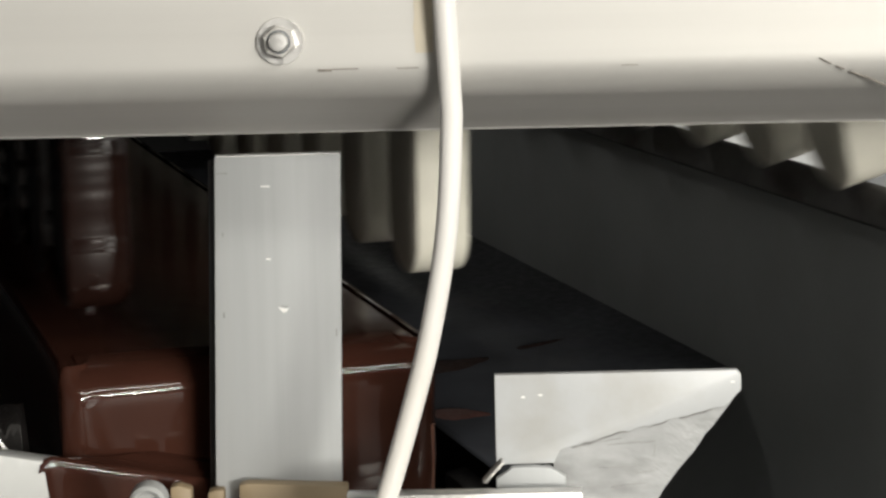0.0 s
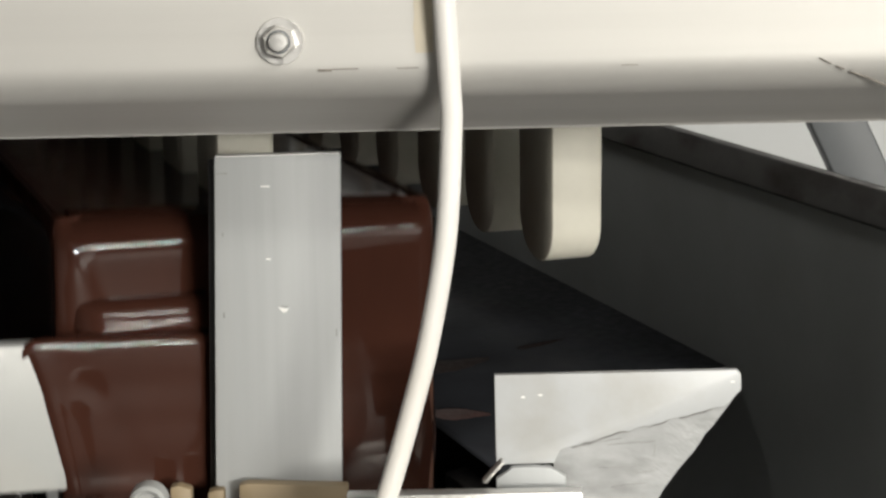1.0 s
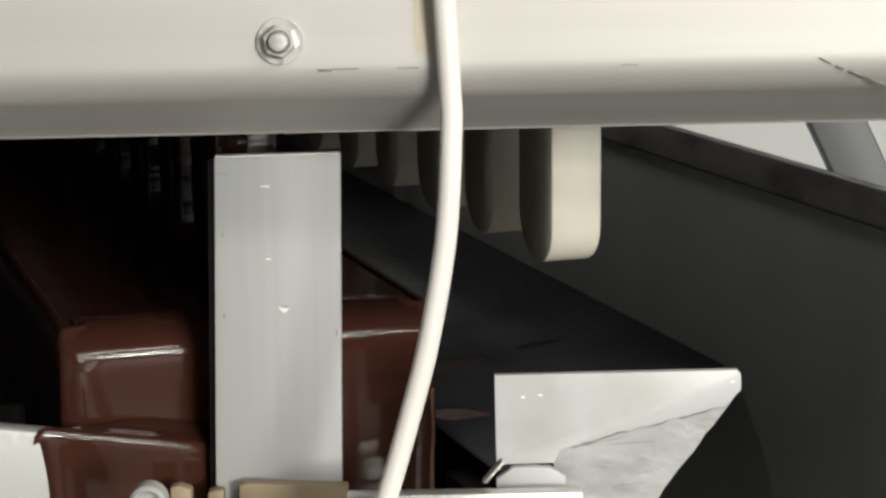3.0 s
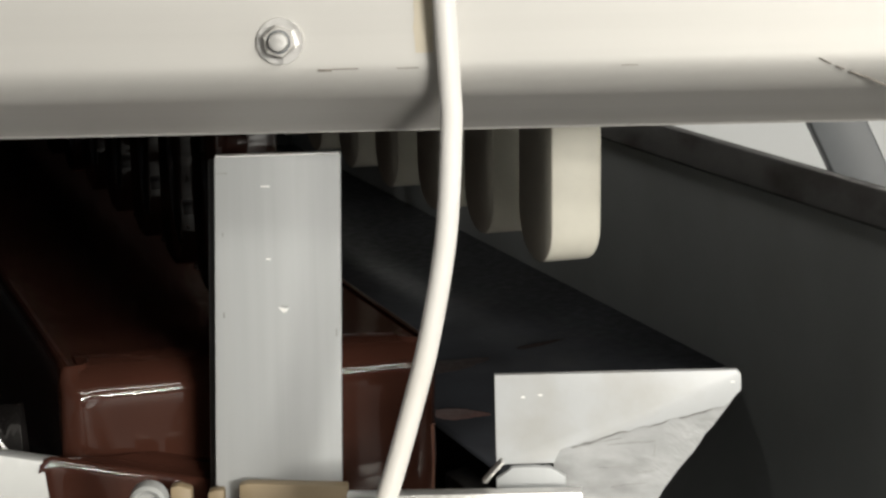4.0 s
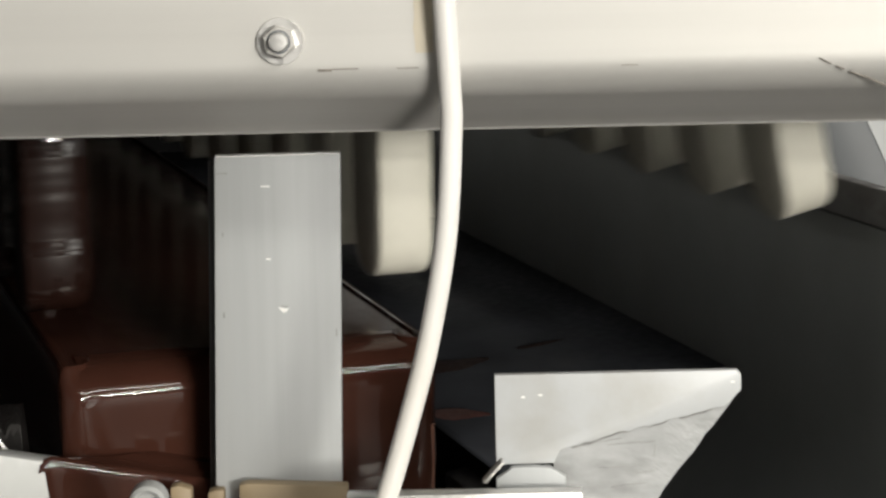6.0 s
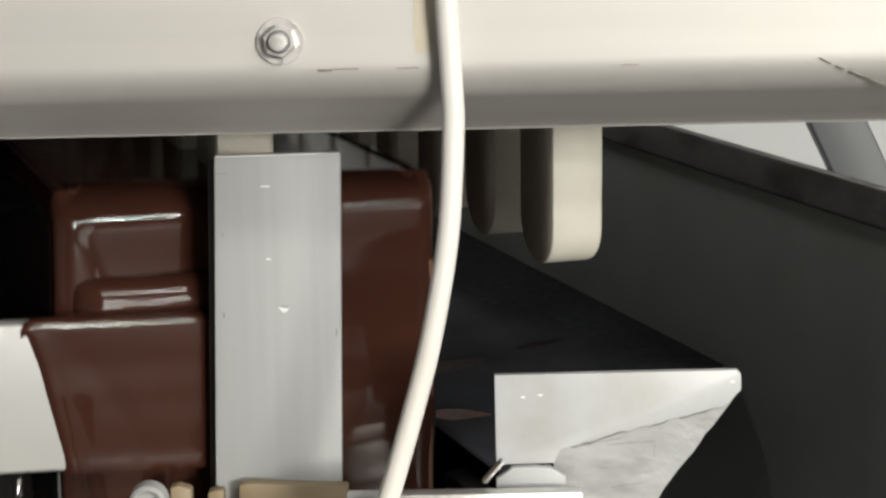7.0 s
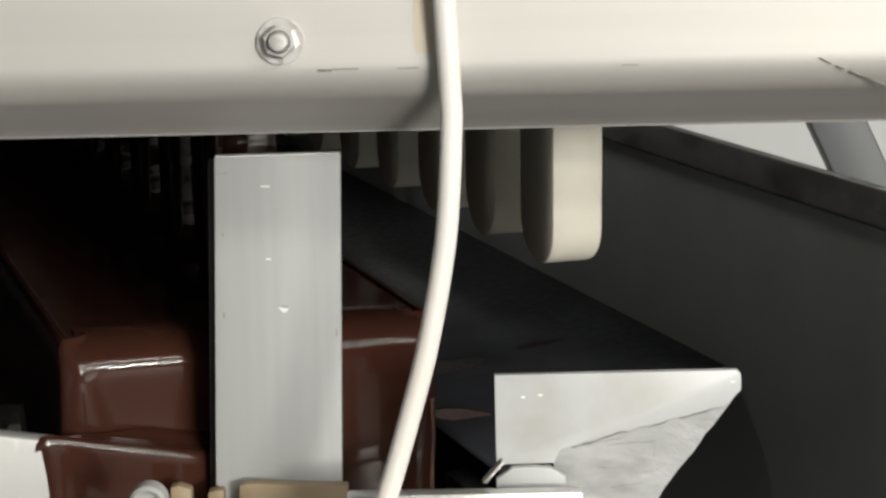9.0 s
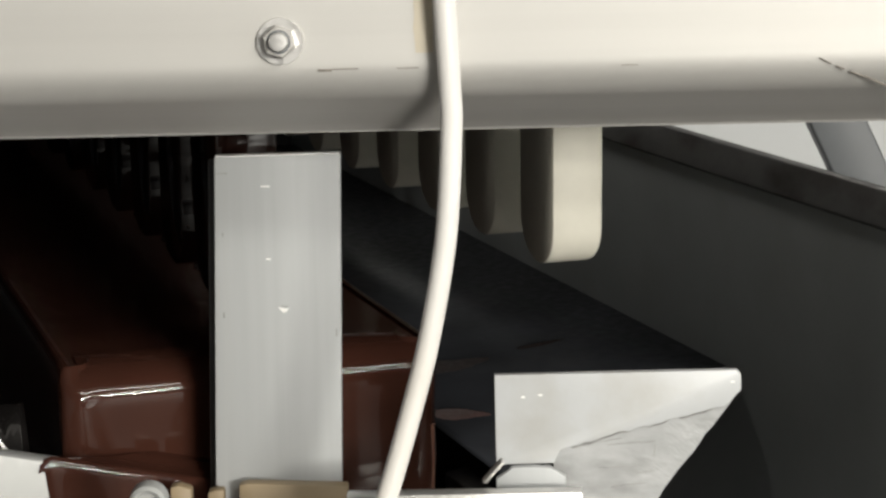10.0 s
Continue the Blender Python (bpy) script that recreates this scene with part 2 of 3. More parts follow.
# ---- the machine's frame ----
def trough():
    ob = thing("trough", LINE, "dull dark grey steel trough with a folded rim", "trough")
    part("side_panel", prism([(0.62, 0.55), (0.626, 0.55), (0.626, 1.078), (0.62, 1.078)], 0.55, 2.3), BLACK, ob)
    # the rim is folded outwards and up
    bm = prism([(0.6155, 1.0795), (0.619, 1.0765), (0.628, 1.081), (0.628, 1.0995), (0.624, 1.1010), (0.6215, 1.099)], 0.55, 2.3, 0.001)
    part("rim", bm, RIM_STEEL, ob, "dark rim with worn brown edge")
    # an added panel: keeps light from the left off the bars
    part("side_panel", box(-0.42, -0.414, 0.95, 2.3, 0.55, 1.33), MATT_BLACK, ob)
    # added black behind the row, so the pool reflects dark
    part("end_panel", box(-1.2, 0.62, 2.3, 2.306, 0.55, 1.5), MATT_BLACK, ob, "matt black panel added to darken the row's far end")
    bm = bmesh.new()
    plan = [(0.3965, 1.150), (0.3985, 1.030), (0.62, 1.181), (0.62, 2.3), (-1.2, 2.3), (-1.2, 2.03), (0.352, 2.03), (0.352, 1.19)]
    top = [bm.verts.new((x, y, 0.9495)) for x, y in plan]
    low = [bm.verts.new((x, y, 0.9435)) for x, y in plan]
    bm.faces.new(top)
    bm.faces.new(low[::-1])
    for i in range(len(plan)):
        bm.faces.new((top[i], low[i], low[(i + 1) % len(plan)], top[(i + 1) % len(plan)]))
    part("bottom_panel", bm, WET_BLACK, ob, "wet black bottom with chocolate smears", 0)
    # a black sheet added below the bottom's edge, towards the tank, darkening the gap
    bm = bmesh.new()
    line = [(0.3985, 1.032), (0.3968, 1.1495), (0.3525, 1.1895), (0.3525, 2.029)]
    near = [[bm.verts.new((x, y, z)) for z in (0.9432, 0.72)] for x, y in line]
    back = [[bm.verts.new((x + 0.003, y, z)) for z in (0.9432, 0.72)] for x, y in line]
    for k in range(3):
        bm.faces.new((near[k][0], near[k][1], near[k + 1][1], near[k + 1][0]))
        bm.faces.new((back[k][0], back[k + 1][0], back[k + 1][1], back[k][1]))
        for e in (0, 1):
            bm.faces.new((near[k][e], near[k + 1][e], back[k + 1][e], back[k][e]))
    for k in (0, 3):
        bm.faces.new((near[k][0], near[k][1], back[k][1], back[k][0]))
    part("dark_gap_sheet", bm, MATT_BLACK, ob, "matt black sheet added to darken the gap")
    # added under the tank, so what shows beneath stays dark
    part("under_tank_sheet", box(0.05, 0.44, 0.99, 2.03, 0.70, 0.706), MATT_BLACK, ob, "matt black sheet added to darken the space below")
    # brackets on the bottom near the block
    part("bracket", prism([(0.385, 0.86), (0.44, 0.86), (0.44, 0.905), (0.415, 0.935), (0.385, 0.93)], 1.04, 1.10, 0.002), RUBBER, ob)
    # smears with torn outlines, thin dried chocolate
    for cx, cy, lx, ly, ang in ((0.447, 1.262, 0.036, 0.022, 14), (0.413, 1.146, 0.019, 0.019, -20), (0.527, 1.294, 0.024, 0.006, 20)):
        rng = random.Random(int(cx * 1000))
        bm = bmesh.new()
        ring = []
        for k in range(36):
            a = 2 * math.pi * k / 36
            s = 0.85 + 0.2 * rng.random() * (0.5 + 0.5 * abs(math.sin(3 * a)))
            p = Vector((lx * s * math.cos(a), ly * s * math.sin(a) * (0.65 - 0.35 * math.cos(a)), 0))
            p.rotate(Euler((0, 0, radians(ang))))
            ring.append(bm.verts.new((cx + p.x, cy + p.y, 0.9502)))
        c = bm.verts.new((cx, cy, 0.9512))
        for k in range(36):
            bm.faces.new((c, ring[k], ring[(k + 1) % 36]))
        part("chocolate_smear", bm, SMEAR if cx > 0.42 else REDDISH, ob, "dried brown chocolate smear")
    for lx, ly in ((0.60, 0.58), (0.60, 2.27), (-1.17, 2.27), (-1.17, 2.06)):
        part("leg", box(lx - 0.018, lx + 0.018, ly - 0.018, ly + 0.018, 0.0, 0.944, 0.003), STEEL, ob, "steel leg")


def cover():
    # unseen cover, added to block light above and behind the bars
    ob = thing("shade_cover", LINE, "unseen dark cover over the conveyor of hanging bars, added to block light", "machine cover")
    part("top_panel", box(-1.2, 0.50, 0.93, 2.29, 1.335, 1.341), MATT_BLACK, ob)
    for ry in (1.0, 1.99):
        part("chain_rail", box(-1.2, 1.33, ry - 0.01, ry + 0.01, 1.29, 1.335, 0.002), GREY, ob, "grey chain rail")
    # an unseen flap, added to stop light leaking over the beam
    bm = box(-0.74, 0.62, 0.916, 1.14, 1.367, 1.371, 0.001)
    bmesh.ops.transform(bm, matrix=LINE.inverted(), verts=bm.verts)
    part("front_flap", bm, MATT_BLACK, ob, "unseen matt black flap added to stop stray light")
    # added so the chocolate does not reflect the white wall
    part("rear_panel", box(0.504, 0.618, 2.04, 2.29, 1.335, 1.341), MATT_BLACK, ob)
    for ry in (0.95, 2.06):
        part("cross_bar", box(-1.2, 1.345, ry - 0.012, ry + 0.012, 1.341, 1.365, 0.002), GREY, ob, "grey cross bar")
    for px, py in ((-1.18, 0.95), (-1.18, 2.06), (1.33, 0.95), (1.33, 2.06)):
        part("post", box(px - 0.015, px + 0.015, py - 0.015, py + 0.015, 0.0, 1.335, 0.003), GREY, ob, "grey steel post")


def cross_beam():
    ob = thing("cross_beam", pose(0, 0.84, 1.1797, -4, -0.6, 0), "satin stainless steel beam with a rounded lower edge", "beam")
    prof = [(0.0, 0.19), (0.0, 0.0310)]
    steep = radians(66)
    for k in range(1, 15):        # a bend, then a flat slope back to a small lip
        a = steep * k / 14
        prof.append((0.0180 * (1 - math.cos(a)), 0.0310 - 0.0180 * math.sin(a)))
    y, z = prof[-1]
    run = (z + 0.0002) * math.tan(steep)
    prof += [(y + run * 0.5, 0.5 * (z - 0.0002)), (y + run, -0.0002), (y + run + 0.0006, -0.0006), (y + run + 0.0010, -0.0014), (0.06, 0.001), (0.06, 0.19)]
    bm = bmesh.new()
    a = [bm.verts.new((-0.8, y, z)) for y, z in prof]
    c = [bm.verts.new((0.8, y, z)) for y, z in prof]
    for i in range(len(prof)):
        j = (i + 1) % len(prof)
        bm.faces.new((a[i], a[j], c[j], c[i]))
    bm.faces.new(a)
    bm.faces.new(c[::-1])
    part("profile", bm, BEAM_STEEL, ob, smooth=40)
    for sx in (-0.77, 0.77):
        part("post", box(sx - 0.03, sx + 0.03, 0.012, 0.055, -1.20, 0.0, 0.004), STEEL, ob, "steel post down to the floor")
    # fine scratches along the fold
    for x0, x1, z, h in ((-0.051, -0.045, 0.0275, 0.0005), (-0.045, -0.034, 0.0279, 0.00022), (-0.018, -0.009, 0.0278, 0.00016), (0.075, 0.082, 0.0272, 0.00016)):
        part("scratch", box(x0, x1, -0.00025, 0.0004, z - h, z + h), GRIME, ob, "dark grimy scratch")
    # a thin tan band on the beam, left of the hose
    rng = random.Random(3)
    edge = [(-0.0027 - 0.0004 * rng.random(), 0.034 + 0.0052 * k) for k in range(9)]
    edge += [(-0.0112 + 0.0012 * rng.random(), z) for _, z in edge[::-1]]
    part("tan_band", prism(edge, -0.0002, 0.0004), TAN_BAND, ob, "faint tan band beside the hose")
    crook = spline([(0.157, -0.0002, 0.0285), (0.163, -0.0001, 0.0255), (0.170, 0.0006, 0.0225), (0.178, 0.0012, 0.0195), (0.187, 0.003, 0.0155)], 6)
    for i0, i1, r in ((0, 5, 0.0003), (7, 10, 0.00035), (12, 24, 0.00045)):
        part("scratch", sweep(crook[i0:i1 + 1], r, 8), GRIME, ob, "dark crooked scratch")
    bolt = thing("hex_bolt", pose(-0.0665, 0.8428, 1.2187, -4, 0, 0), "zinc-plated hex nut and washer on the beam", "bolt")
    part("washer", lathe([(0.0001, -0.0001), (0.0096, -0.0001), (0.0098, -0.0006), (0.0096, -0.0018), (0.0001, -0.0018)], 32), BRIGHT_STEEL, bolt)
    bm = lathe([(0.0070, -0.0018), (0.0070, -0.0074), (0.0064, -0.0083), (0.0040, -0.0083)], 6)
    bmesh.ops.rotate(bm, verts=bm.verts, cent=(0, 0, 0), matrix=Matrix.Rotation(radians(17), 3, "Y"))
    part("nut", bm, NUT_STEEL, bolt, smooth=20)
    # a flat disc gives the gap's shade by its colour
    part("gap_shade", lathe([(0.0001, -0.0082), (0.0049, -0.0082), (0.0049, -0.0086), (0.0001, -0.0086)], 24), GREY, bolt, "dark disc for the shaded gap round the bolt end")
    part("bolt_end", lathe([(0.0040, -0.0080), (0.0040, -0.0116), (0.0035, -0.0123), (0.0002, -0.0125)], 24), BRIGHT_STEEL, bolt, "bright bolt end")


def front_rail():
    ob = thing("front_rail", pose(0, 0, 0), "steel rail carrying the guide plate and block", "rail")
    part("rail_bar", box(-0.75, 0.75, 0.895, 0.945, 0.86, 0.93, 0.003), STEEL, ob)
    for sx in (-0.7, 0.7):
        part("leg", box(sx - 0.02, sx + 0.02, 0.885, 0.925, 0.0, 0.86, 0.003), STEEL, ob, "steel leg")
    part("shelf", box(-0.75, 0.75, 0.845, 0.895, 0.925, 0.931, 0.001), STEEL, ob)
    strip = thing("steel_strip", pose(0, 0, 0), "bright flat steel strip resting on the rail", "strip")
    bm = prism([(-0.0436, 0.9312), (0.0605, 0.9312), (0.0605, 1.0183), (-0.0436, 1.0176)], 0.855, 0.864, 0.0012)
    part("strip_bar", bm, BRIGHT_STEEL, strip)
    part("clip", prism([(0.0228, 1.0040), (0.0228, 1.0186), (0.0275, 1.0215), (0.0300, 1.0238), (0.0400, 1.0242), (0.0473, 1.0236), (0.0541, 1.0195), (0.0541, 1.0040)], 0.874, 0.878, 0.0006), PLATE_STEEL, strip, "dull folded steel clip")
    part("fin", prism([(0.0165, 1.0185), (0.0185, 1.0185), (0.0262, 1.0275), (0.0250, 1.0282)], 0.868, 0.876, 0.0003), STEEL, strip, "thin steel fin")
    for x0, x1, z0, z1 in ((-0.0987, -0.0465, 0.9996, 0.9979), (-0.1136, -0.1058, 0.9963, 0.9963), (-0.1316, -0.1214, 0.9989, 0.9967)):
        slip = thing("packing_strip", pose(0, 0, 0), "tan laminated packing strip standing on the rail", "packing strip", "packing strips")
        part("strip_bar", prism([(x0, 0.9302), (x1, 0.9302), (x1, z1), (x0 + 0.004, z0), (x0, z0 - 0.001)], 0.930, 0.938, 0.001), TAN, slip)
    fit = thing("hose_fitting", pose(-0.1312, 0.858, 1.0145), "white plastic ring fitting on the rail", "fitting")
    part("ring", lathe([(0.0045, 0.0), (0.0050, -0.002), (0.0068, -0.0035), (0.0082, -0.002), (0.0086, 0.001), (0.0086, 0.006), (0.0045, 0.006)], 28), WHITE, fit)
    part("core", lathe([(0.0001, 0.001), (0.0046, 0.001), (0.0046, 0.005), (0.0001, 0.005)], 20), STEEL, fit, "grey steel core")
    part("stem", box(-0.006, 0.006, 0.001, 0.005, -0.0833, -0.006, 0.001), WHITE, fit)


def guide_plate():
    ob = thing("guide_plate", pose(0, 0, 0), "upright brushed aluminium guide plate with a small dent", "guide plate")
    w = [(-0.1131, 0.9302), (-0.0510, 0.9302), (-0.0476, 1.1567), (-0.1071, 1.1555)]
    part("plate", prism(w, 0.944, 0.950, 0.0011), PLATE_STEEL, ob)
    # the upper edge's highlight, painted on as a near-white strip
    part("edge_highlight", prism([(-0.1060, 1.1550), (-0.0484, 1.1562), (-0.0482, 1.1568), (-0.1064, 1.1556)], 0.9434, 0.9486), NICK_GLINT, ob, "highlight painted along the upper edge")
    # black strip set in for the shade left of the plate
    part("shade_strip", prism([(-0.1162, 0.9302), (-0.1070, 0.9302), (-0.1010, 1.1530), (-0.1108, 1.1530)], 0.9505, 0.9535, 0.001), RUBBER, ob, "black plastic strip put in for the shade beside the plate")
    part("foot", box(-0.112, -0.054, 0.9455, 0.9535, 0.895, 0.9300, 0.001), STEEL, ob, "steel foot on the rail")
    # the dent's highlight and shadow are painted on as flat pieces
    part("dent", prism([(-0.0787, 1.0826), (-0.0776, 1.0812), (-0.0764, 1.0799), (-0.0748, 1.0803), (-0.0734, 1.0825), (-0.0746, 1.0819), (-0.0762, 1.0822)], 0.9436, 0.9446, 0.0001), NICK_GLINT, ob, "painted highlight of the small dent")
    part("dent_shadow", prism([(-0.0780, 1.0832), (-0.0762, 1.0827), (-0.0744, 1.0825), (-0.0740, 1.0831), (-0.0762, 1.0834)], 0.9438, 0.9446), GOUGE_SHADE, ob, "painted shadow on the dent's rim")
    for mx, mz, ml in ((-0.0834, 1.1409, 0.0021), (-0.0828, 1.1060, 0.0010)):
        part("nick", box(mx - ml, mx + ml, 0.9437, 0.9445, mz - 0.0004, mz + 0.0004), NICK_GLINT, ob, "bright nick")
    for mx, mz, ml, mh in ((-0.1036, 1.1472, 0.0026, 0.00022), (-0.1046, 1.0790, 0.0003, 0.0014), (-0.1040, 1.1180, 0.0003, 0.0009), (-0.0512, 1.0700, 0.0003, 0.0018)):
        part("scratch", box(mx - ml, mx + ml, 0.9438, 0.9445, mz - mh, mz + mh), GOUGE_SHADE, ob, "faint dark scratch")


def wedge_block():
    ob = thing("wedge_block", pose(0, 0, 0), "off-white painted wedge block with a scraped lower face", "block")
    rng = random.Random(11)
    torn = []                     # the ragged lower border of the paint
    for k in range(27):
        t = k / 26
        torn.append((0.1258 - 0.0743 * t, 1.0498 - 0.0195 * t + 0.0003 * math.sin(math.pi * t) + 0.0012 * (rng.random() - 0.5)))
    upper = [(0.0224, 1.0650), (0.1308, 1.0664), (0.1326, 1.0645), (0.1329, 1.0572)] + torn + [(0.0490, 1.0239), (0.0240, 1.0234), (0.0230, 1.0250)]
    part("painted_face", prism(upper, 0.880, 0.884, 0.0003), PAINT, ob)
    lower = [(0.0488, 1.0310), (0.0740, 1.0377), (0.0960, 1.0447), (0.1262, 1.0550), (0.1322, 1.0566)]
    lower += [(0.1322 - 0.036 * k / 12 + 0.0008 * (rng.random() - 0.5), 1.0566 - 0.0498 * k / 12 + 0.0008 * (rng.random() - 0.5)) for k in range(1, 13)]
    lower += [(0.080, 0.9845), (0.056, 0.9845), (0.0490, 1.0210)]
    # scraped face, cut into a fine grid and roughened
    bm = prism(lower, 0.8812, 0.8885)
    front = [f for f in bm.faces if abs(f.normal.y) > 0.9 and f.calc_center_median().y < 0.885]
    bmesh.ops.triangulate(bm, faces=front)
    for _ in range(4):
        es = [e for e in bm.edges if all(v.co.y < 0.885 for v in e.verts)]
        bmesh.ops.subdivide_edges(bm, edges=es, cuts=1)
        bmesh.ops.triangulate(bm, faces=[f for f in bm.faces if len(f.verts) > 4])
    for v in bm.verts:
        if v.co.y < 0.885:
            p = Vector((v.co.x * 240, 0.3, v.co.z * 480))
            v.co.y += 0.00012 * noise.noise(p) + 0.0001 * noise.noise(p * 3.1)
    part("scraped_face", bm, SCRAPED, ob, "grey scraped rough metal", 25)
    part("backing", prism([(0.058, 0.9302), (0.078, 0.9302), (0.100, 1.02), (0.058, 1.02)], 0.889, 0.905, 0.001), STEEL, ob, "steel backing")
    # dark ridge under the torn paint
    for i0, i1, r in ((2, 8, 0.0004), (9, 13, 0.0003), (15, 25, 0.0004)):
        part("ridge", sweep([(x, 0.8809, z - 0.0007) for x, z in torn[i0:i1]], r, 6), GOUGE_SHADE, ob, "dark ridge under the torn paint")
    # gouges
    for fx, fz in ((0.0352, 1.0548), (0.0428, 1.0557), (0.1290, 1.0610)):
        part("fleck", box(fx - 0.0009, fx + 0.0009, 0.8797, 0.8802, fz - 0.0004, fz + 0.0004), NICK_GLINT, ob, "white fleck")
    rng = random.Random(5)
    for gx, gz, gl, ang in ((0.084, 1.0325, 0.011, 4), (0.078, 1.0215, 0.009, 3), (0.0945, 1.029, 0.003, 84), (0.070, 1.0332, 0.010, 10), (0.083, 1.0130, 0.008, 8), (0.0905, 1.0190, 0.004, 6)):
        d = Vector((math.cos(radians(ang)), 0, math.sin(radians(ang))))
        pts = [Vector((gx, 0.8812, gz)) + d * gl * (k / 4 - 1) + Vector((0, 0, 0.0006 * (rng.random() - 0.5))) for k in range(9)]
        part("gouge", sweep(pts, 0.0002, 6), GOUGE_SHADE, ob, "grey gouge in the scraped face")


def hose():
    ob = thing("air_hose", pose(0, 0, 0), "ivory plastic hose hanging in front of the beam", "hose")
    pts = spline([(0.003, 0.838, 1.40), (0.0015, 0.8345, 1.2543), (0.0015, 0.8345, 1.2361), (0.0036, 0.8345, 1.1990), (0.0039, 0.8345, 1.1804), (0.0013, 0.8345, 1.1376), (-0.0061, 0.8345, 1.0940), (-0.0148, 0.8345, 1.0596), (-0.0251, 0.8345, 1.0241), (-0.0358, 0.8345, 0.9925), (-0.046, 0.835, 0.96), (-0.05, 0.845, 0.945), (-0.05, 0.893, 0.94)], 12)
    part("tube", sweep(pts, 0.0047, 24), HOSE, ob, smooth=60)
    part("clamp", box(-0.004, 0.010, 0.83, 0.852, 1.36, 1.368, 0.001), STEEL, ob, "steel clamp on the beam")
    return ob


def far_post():
    ob = thing("steel_brace", pose(0, 0, 0), "grey steel brace slanting behind the trough", "brace")
    bm = prism([(0.13, 1.55), (0.19, 1.55), (0.955, 0.0), (0.885, 0.0)], 2.2, 2.25, 0.004)
    part("brace_bar", bm, GREY, ob)
    part("brace_foot", box(0.83, 1.0, 2.17, 2.28, 0.0, 0.012, 0.002), GREY, ob)


def splash_guard():
    """A black guard beside the tank, wet with streaks of chocolate."""
    ob = thing("splash_guard", LINE, "black splash guard wet with shiny chocolate streaks beside the tank", "guard")
    grid = []
    for j in range(25):
        z = 0.80 + 0.222 * j / 24
        curl = 0.022 * (j / 24) ** 9
        row = []
        for i in range(61):
            x = -0.10 + 0.228 * i / 60
            w = 0.0065 * noise.noise(Vector((x * 70, 0.0, z * 16))) + 0.0060 * noise.noise(Vector((x * 150, 5.0, z * 30)))
            row.append((x, 0.985 + w + curl, z))
        grid.append(row)
    bm = sheet(grid, 0.004)
    part("guard_sheet", bm, WET_GUARD, ob, smooth=70)
    for px in (-0.08, 0.10):
        part("guard_post", box(px - 0.008, px + 0.008, 0.995, 1.011, 0.0, 0.98, 0.002), STEEL, ob, "steel post")


trough()
splash_guard()
cover()
cross_beam()
front_rail()
guide_plate()
wedge_block()
the_hose = hose()
far_post()


# ---- the dipping tank ----
TANK = (0.1405, 0.3365, 0.965, 2.010)   # x from, to; along the row from, to
DEEP = 0.2205
RIM = 0.0105
POOL = 0.0015                    # the liquid stands brim-full


